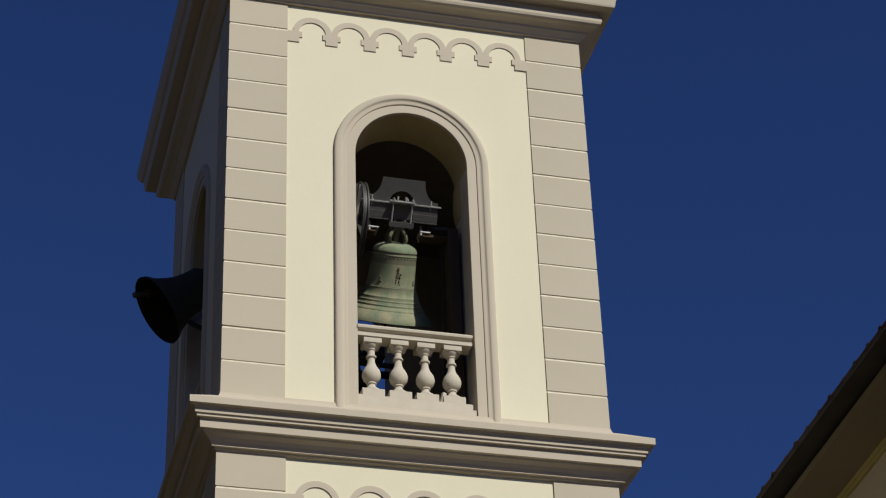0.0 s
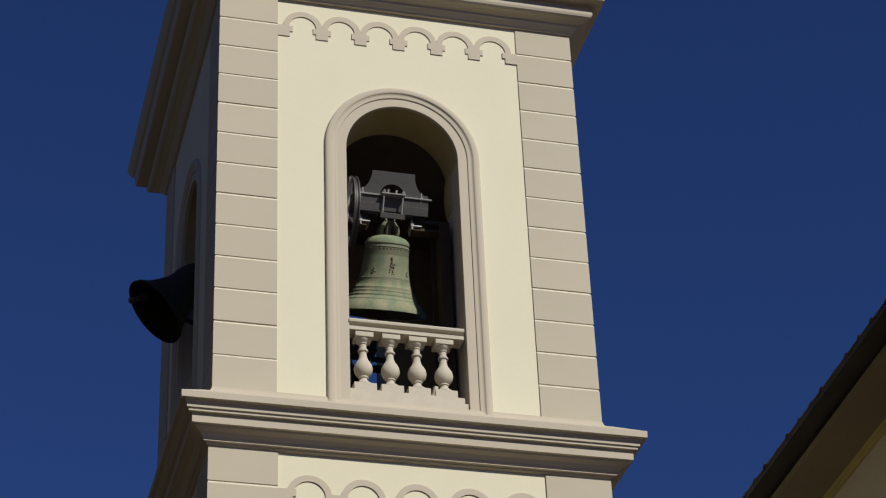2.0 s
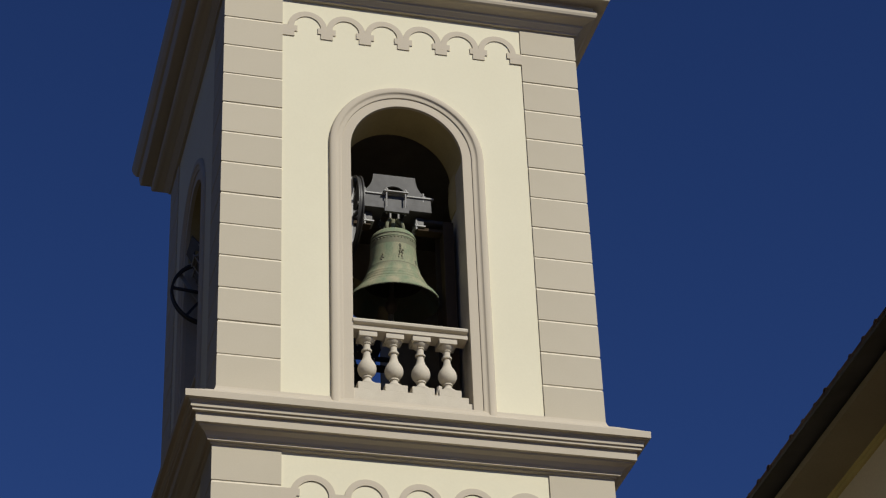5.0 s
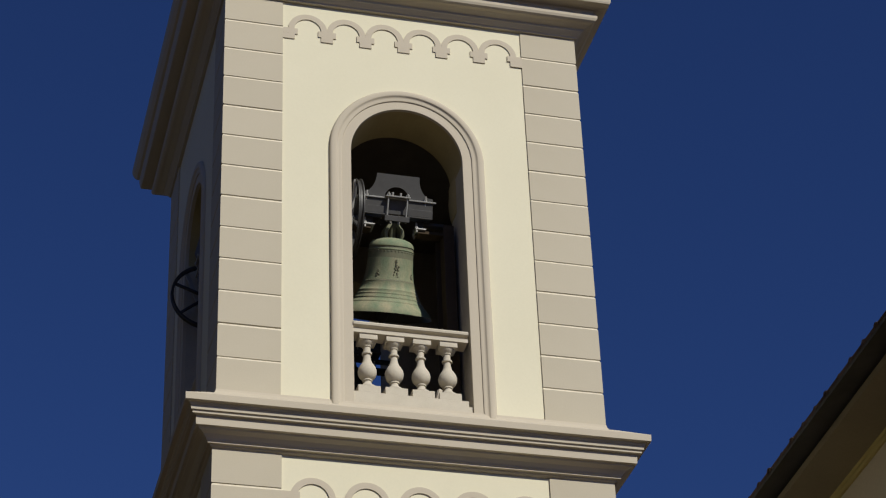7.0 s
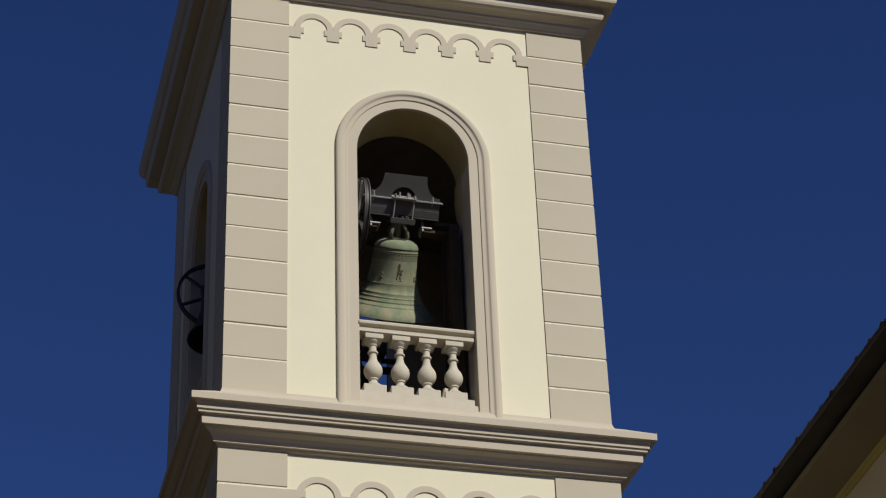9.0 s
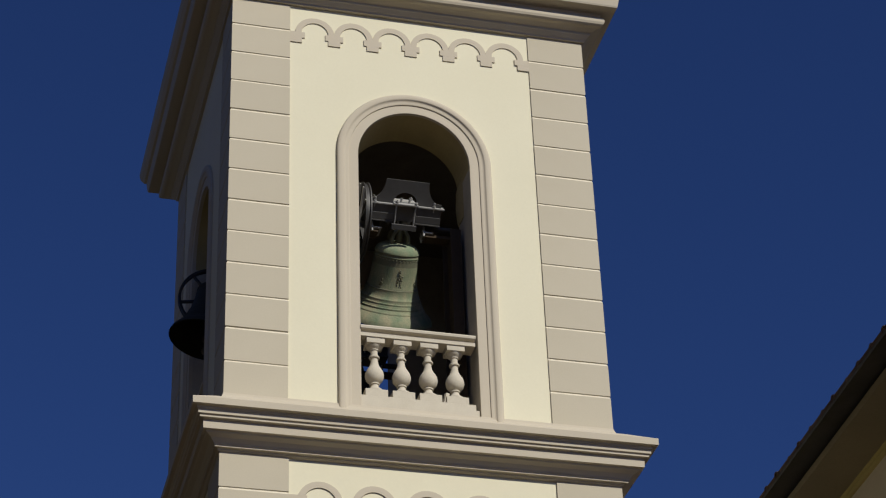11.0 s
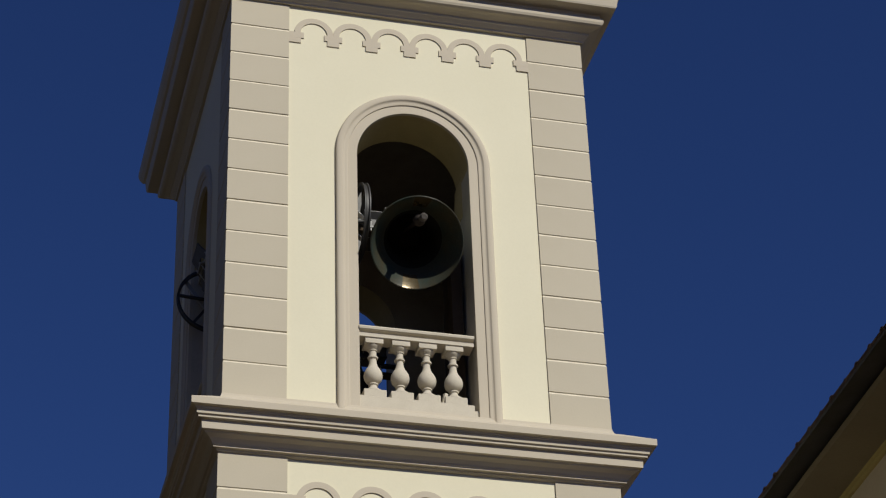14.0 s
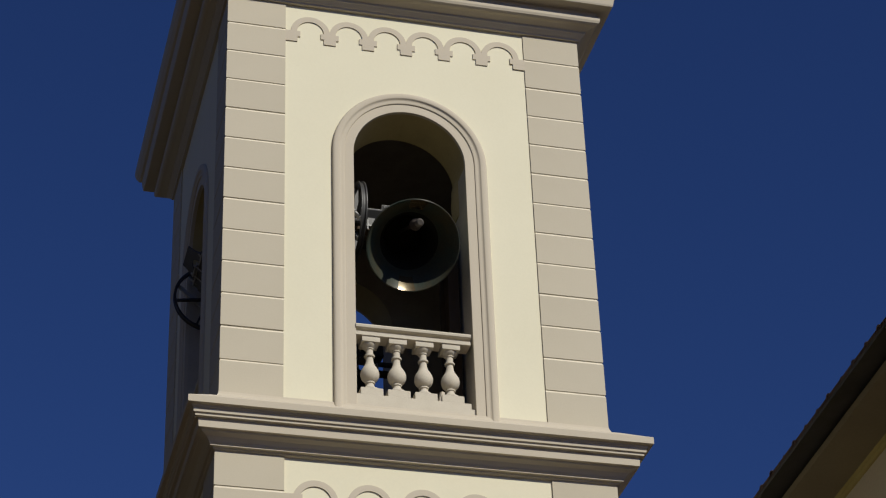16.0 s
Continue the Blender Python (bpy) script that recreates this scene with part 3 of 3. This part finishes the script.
def bearing_posts(axle, turn, low, near, far, s):
    """Two steel posts beside the jambs, each with a bearing that carries a bell's axle."""
    for side, inner in ((-1, near), (1, far)):
        kind, label, sort = (("bearing_post", "dark steel post carrying the bell bearing", "steel post") if inner else
                             ("bearing_bracket", "dark steel bracket carrying the bell bearing", "steel bracket"))
        p = thing(kind, label, sort, Matrix.Translation((axle[0], axle[1], 0)) @ pose(0, 0, 0, 0, 0, turn), "bell bearings")
        top = axle[2] - 0.13
        if inner:
            x0, x1 = sorted((side * inner, side * 0.60))
            bm = bmesh.new()
            add_box(bm, x0, x1, -0.27, -0.255, low, top)
            add_box(bm, x0, x1, 0.085, 0.10, low, top)
            add_box(bm, (x0 + x1) / 2 - 0.006, (x0 + x1) / 2 + 0.006, -0.255, 0.085, low, top)
            part("column", bm, POST, p)
        b0, b1 = sorted((side * 0.24 * s, side * 0.33 * s))
        a0, a1 = sorted((side * 0.26 * s, side * 0.615))
        part("carrier_arm", box(a0, a1, -0.06, 0.06, top, top + 0.035), POST, p)
        part("bearing_block", box(b0, b1, -0.055, 0.055, top + 0.035, axle[2] + 0.035, 0.008), BLACK, p, "dark bearing housing")
        part("foot_plate", box(b0 - 0.012, b1 + 0.012, -0.085, 0.075, top + 0.036, top + 0.050), ZINC, p, "pale galvanised foot plate")
        for y in (-0.07, 0.062):
            bm = bmesh.new()
            add_rod(bm, (b0, y, top), (b0, y, axle[2] - 0.01), 0.011, 8)
            add_rod(bm, (b0, y, top + 0.05), (b0, y, top + 0.068), 0.019, 6)
            part("bearing_bolt", bm, ZINC, p, "galvanised bolt")


bearing_posts(FRONT_AXLE, 0, Z0 + 0.2, 0.54, 0.485, 1.0)
bearing_posts(WEST_AXLE, -90, Z0 + 0.25, 0, 0, 0.815)
bearing_posts(EAST_AXLE, 90, Z0 + 0.25, 0, 0, 0.815)
bearing_posts(NORTH_AXLE, 180, Z0 + 0.25, 0, 0, 1.0)

# ------------------------------------------------------------------ church beside the tower
church = thing("church", "ochre and sand plastered church with dark tiled eaves", "church",
               Matrix.Translation((2.72, -2.3, 0)) @ pose(0, 0, 0, 0, 0, -1.35) @ Matrix.Translation((-2.72, 2.3, 0)))
EX, EZ, YA, YB = 2.722, 11.12, -13.0, 9.0
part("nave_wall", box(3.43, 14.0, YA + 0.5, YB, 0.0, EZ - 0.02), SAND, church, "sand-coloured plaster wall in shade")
bm = bmesh.new()
eave = [(3.44, EZ - 0.055), (2.965, EZ - 0.045), (2.955, EZ + 0.01), (3.44, EZ + 0.01)]
ends = [[bm.verts.new((x, y, z)) for x, z in eave] for y in (YA, YB)]
for i in range(len(eave)):
    j = (i + 1) % len(eave)
    bm.faces.new((ends[0][i], ends[0][j], ends[1][j], ends[1][i]))
bm.faces.new(ends[0])
bm.faces.new(ends[1][::-1])
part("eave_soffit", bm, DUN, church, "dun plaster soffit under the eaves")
bm = bmesh.new()
bead = [(3.432, EZ - 0.125), (3.408, EZ - 0.12), (3.398, EZ - 0.095), (3.402, EZ - 0.075), (3.385, EZ - 0.054), (3.432, EZ - 0.052)]
ends = [[bm.verts.new((x, y, z)) for x, z in bead] for y in (YA, YB)]
for i in range(len(bead)):
    j = (i + 1) % len(bead)
    bm.faces.new((ends[0][i], ends[0][j], ends[1][j], ends[1][i]))
bm.faces.new(ends[0])
bm.faces.new(ends[1][::-1])
part("eave_moulding", bm, OCHRE, church, "ochre plaster moulding along the top of the wall")
bm = bmesh.new()
slope = 0.32
deck = [(2.72, EZ - 0.02), (2.72, EZ + 0.03), (8.5, EZ + 0.03 + slope * 5.78), (8.5, EZ - 0.02 + slope * 5.5)]
ends = [[bm.verts.new((x, y, z)) for x, z in deck] for y in (YA, YB)]
for i in range(4):
    j = (i + 1) % 4
    bm.faces.new((ends[0][i], ends[0][j], ends[1][j], ends[1][i]))
bm.faces.new(ends[0])
bm.faces.new(ends[1][::-1])
part("eave_deck", bm, SHADEWOOD, church, "dark boarded roof deck")
bm = bmesh.new()
deck = [(8.5, EZ + 0.03 + slope * 5.78), (14.4, EZ), (14.4, EZ - 0.05), (8.5, EZ - 0.05 + slope * 5.5)]
ends = [[bm.verts.new((x, y, z)) for x, z in deck] for y in (YA, YB)]
for i in range(4):
    j = (i + 1) % 4
    bm.faces.new((ends[0][i], ends[0][j], ends[1][j], ends[1][i]))
bm.faces.new(ends[0])
bm.faces.new(ends[1][::-1])
part("far_roof_slope", bm, CLAY, church)


def cover_tile():
    """Half-round tapering cover tile that runs up the slope."""
    bm = bmesh.new()
    n = 7
    rows = []
    for x, r in ((0.0, 0.052), (0.46, 0.045)):
        for rr in (r, r - 0.016):
            rows.append([bm.verts.new((x, rr * math.cos(math.pi * i / n), rr * 0.8 * math.sin(math.pi * i / n))) for i in range(n + 1)])
    o0, i0, o1, i1 = rows
    for k in range(n):
        bm.faces.new((o0[k], o0[k + 1], o1[k + 1], o1[k]))
        bm.faces.new((i0[k], i1[k], i1[k + 1], i0[k + 1]))
        bm.faces.new((o0[k], i0[k], i0[k + 1], o0[k + 1]))
    return bm


tile_mesh = mesh_of("cover_tile", cover_tile(), CLAY)
flat_mesh = mesh_of("pan_tile", box(0.0, 0.46, -0.1415, 0.1415, 0.0, 0.022), CLAY)
rng = random.Random(4)
pitch = 0.285
rows_y = [YA + 0.2 + pitch * i for i in range(int((YB - YA - 0.3) / pitch))]
for y in rows_y:
    tilt = -math.degrees(math.atan(slope))
    for k in range(2):
        x = EX + 0.42 * k
        up = Matrix.Translation((x, y, EZ + slope * 0.42 * k + 0.012)) @ pose(0, 0, 0, 0, tilt + rng.uniform(-1.5, 1.5), rng.uniform(-2, 2))
        place("cover_tile", tile_mesh, church, up @ Matrix.Translation((rng.uniform(-0.016, 0.008), rng.uniform(-0.01, 0.01), 0.0)))
        place("pan_tile", flat_mesh, church, Matrix.Translation((x - 0.005, y + pitch / 2, EZ + 0.016 + slope * (0.42 * k - 0.005))) @ pose(0, 0, 0, 0, tilt, 0))


# ------------------------------------------------------------------ corner blocks of the tower
def corner_block(h, w, chamfer):
    """A stuccoed corner block whose bed joints are chamfered."""
    bm = bmesh.new()
    c = chamfer
    rows = []
    for z, i in ((0.0, c), (0.006, 0.0), (h - 0.024, 0.0), (h, 0.010)):
        rows.append([bm.verts.new(p) for p in ((i, i, z), (w, i, z), (w, w, z), (i, w, z))])
    for n, (a, b) in enumerate(zip(rows, rows[1:])):
        for k in range(4):
            f = bm.faces.new((a[k], a[(k + 1) % 4], b[(k + 1) % 4], b[k]))
            f.material_index = 1 if n == 2 else 0
    bm.faces.new(rows[0][::-1])
    bm.faces.new(rows[-1])
    return bm


COURSE = 0.3876
TOP_JOINT = Z0 + 4.902
rng = random.Random(11)


def uneven():
    """A small slip of a hand-cut bed joint."""
    return Matrix.Translation((0, 0, rng.uniform(-0.004, 0.004)))


upper_block = mesh_of("corner_block", corner_block(COURSE, 0.642, 0.008), [BEIGE, JOINT])
top_block = mesh_of("corner_block", corner_block(WALL_TOP - TOP_JOINT, 0.642, 0.008), [BEIGE, JOINT])
base_block = mesh_of("corner_block", corner_block(TOP_JOINT - 11 * COURSE - Z0 - 0.05, 0.642, 0.008), [BEIGE, JOINT])
shaft_block = mesh_of("corner_block", corner_block(COURSE, 0.68, 0.008), [BEIGE, JOINT])
for m in FACES:
    place("corner_block", top_block, tower, m @ Matrix.Translation((-2, 0, TOP_JOINT)))
    for k in range(1, 12):
        place("corner_block", upper_block, tower, m @ Matrix.Translation((-2, 0, TOP_JOINT - k * COURSE)) @ uneven())
    place("corner_block", base_block, tower, m @ Matrix.Translation((-2, 0, Z0 + 0.05)))
    z = Z0 - 0.783 + COURSE
    while z - COURSE > -0.2:
        z -= COURSE
        place("corner_block", shaft_block, tower, m @ Matrix.Translation((-SHAFT, -SHAFT + 2, z)))


# ------------------------------------------------------------------ swinging
def swing(peaks, t):
    """The angle at t between the turning points of a swing."""
    for (t0, a0), (t1, a1) in zip(peaks, peaks[1:]):
        if t0 <= t <= t1:
            return a0 + (a1 - a0) * (1 - math.cos(math.pi * (t - t0) / (t1 - t0))) / 2
    return 0.0


def clap(peaks, t):
    """How far the clapper leans ahead of its bell, a moment late."""
    return 0.345 * swing(peaks, t - 0.09)


def motions():
    front = ((-0.73, 66), (0.31, -63), (1.355, 68), (2.40, -71), (3.44, 72), (4.49, -72), (5.545, 71), (6.60, -70), (7.65, 68), (8.70, -63), (9.73, 63), (10.76, -60),
             (11.775, 59), (12.82, -55), (13.83, 54.8), (14.84, -51), (15.85, 50.3), (16.86, -48))
    west = ((-0.21, 68), (0.76, -67), (1.74, 69), (2.70, -68), (3.66, 68), (3.71, 68), (4.68, -67), (5.65, 67), (6.61, -66), (7.57, 65), (8.54, -63), (9.50, 62), (10.46, -60),
            (11.42, 59), (12.36, -58), (13.325, 57), (14.26, -56), (15.19, 55), (16.14, -54), (17.1, 53))
    east = ((-0.34, 66), (0.66, -66), (1.66, 68), (2.66, -68), (3.66, 68), (4.66, -67), (5.66, 66), (6.66, -66), (7.66, 64), (8.66, -62), (9.64, 60), (10.62, -57),
            (11.60, 54), (12.56, -53), (13.52, 52), (14.48, -51), (15.44, 50), (16.40, -49))
    steps = [i * 0.1 for i in range(161)]
    s = 0.815
    walk(front_bell, [(t, Matrix.Translation(FRONT_AXLE) @ pose(0, 0, 0, -swing(front, t), 0, 0)) for t in steps])
    walk(front_clapper, [(t, pose(0, 0, -0.27, -clap(front, t), 0, 0)) for t in steps])
    walk(west_bell, [(t, Matrix.Translation(WEST_AXLE) @ pose(0, 0, 0, 0, 0, -90) @ pose(0, 0, 0, -swing(west, t), 0, 0)) for t in steps])
    walk(west_clapper, [(t, pose(0, 0, -0.27 * s, -clap(west, t), 0, 0)) for t in steps])
    walk(east_bell, [(t, Matrix.Translation(EAST_AXLE) @ pose(0, 0, 0, 0, 0, 90) @ pose(0, 0, 0, -swing(east, t), 0, 0)) for t in steps])
    walk(east_clapper, [(t, pose(0, 0, -0.27 * s, -clap(east, t), 0, 0)) for t in steps])


motions()
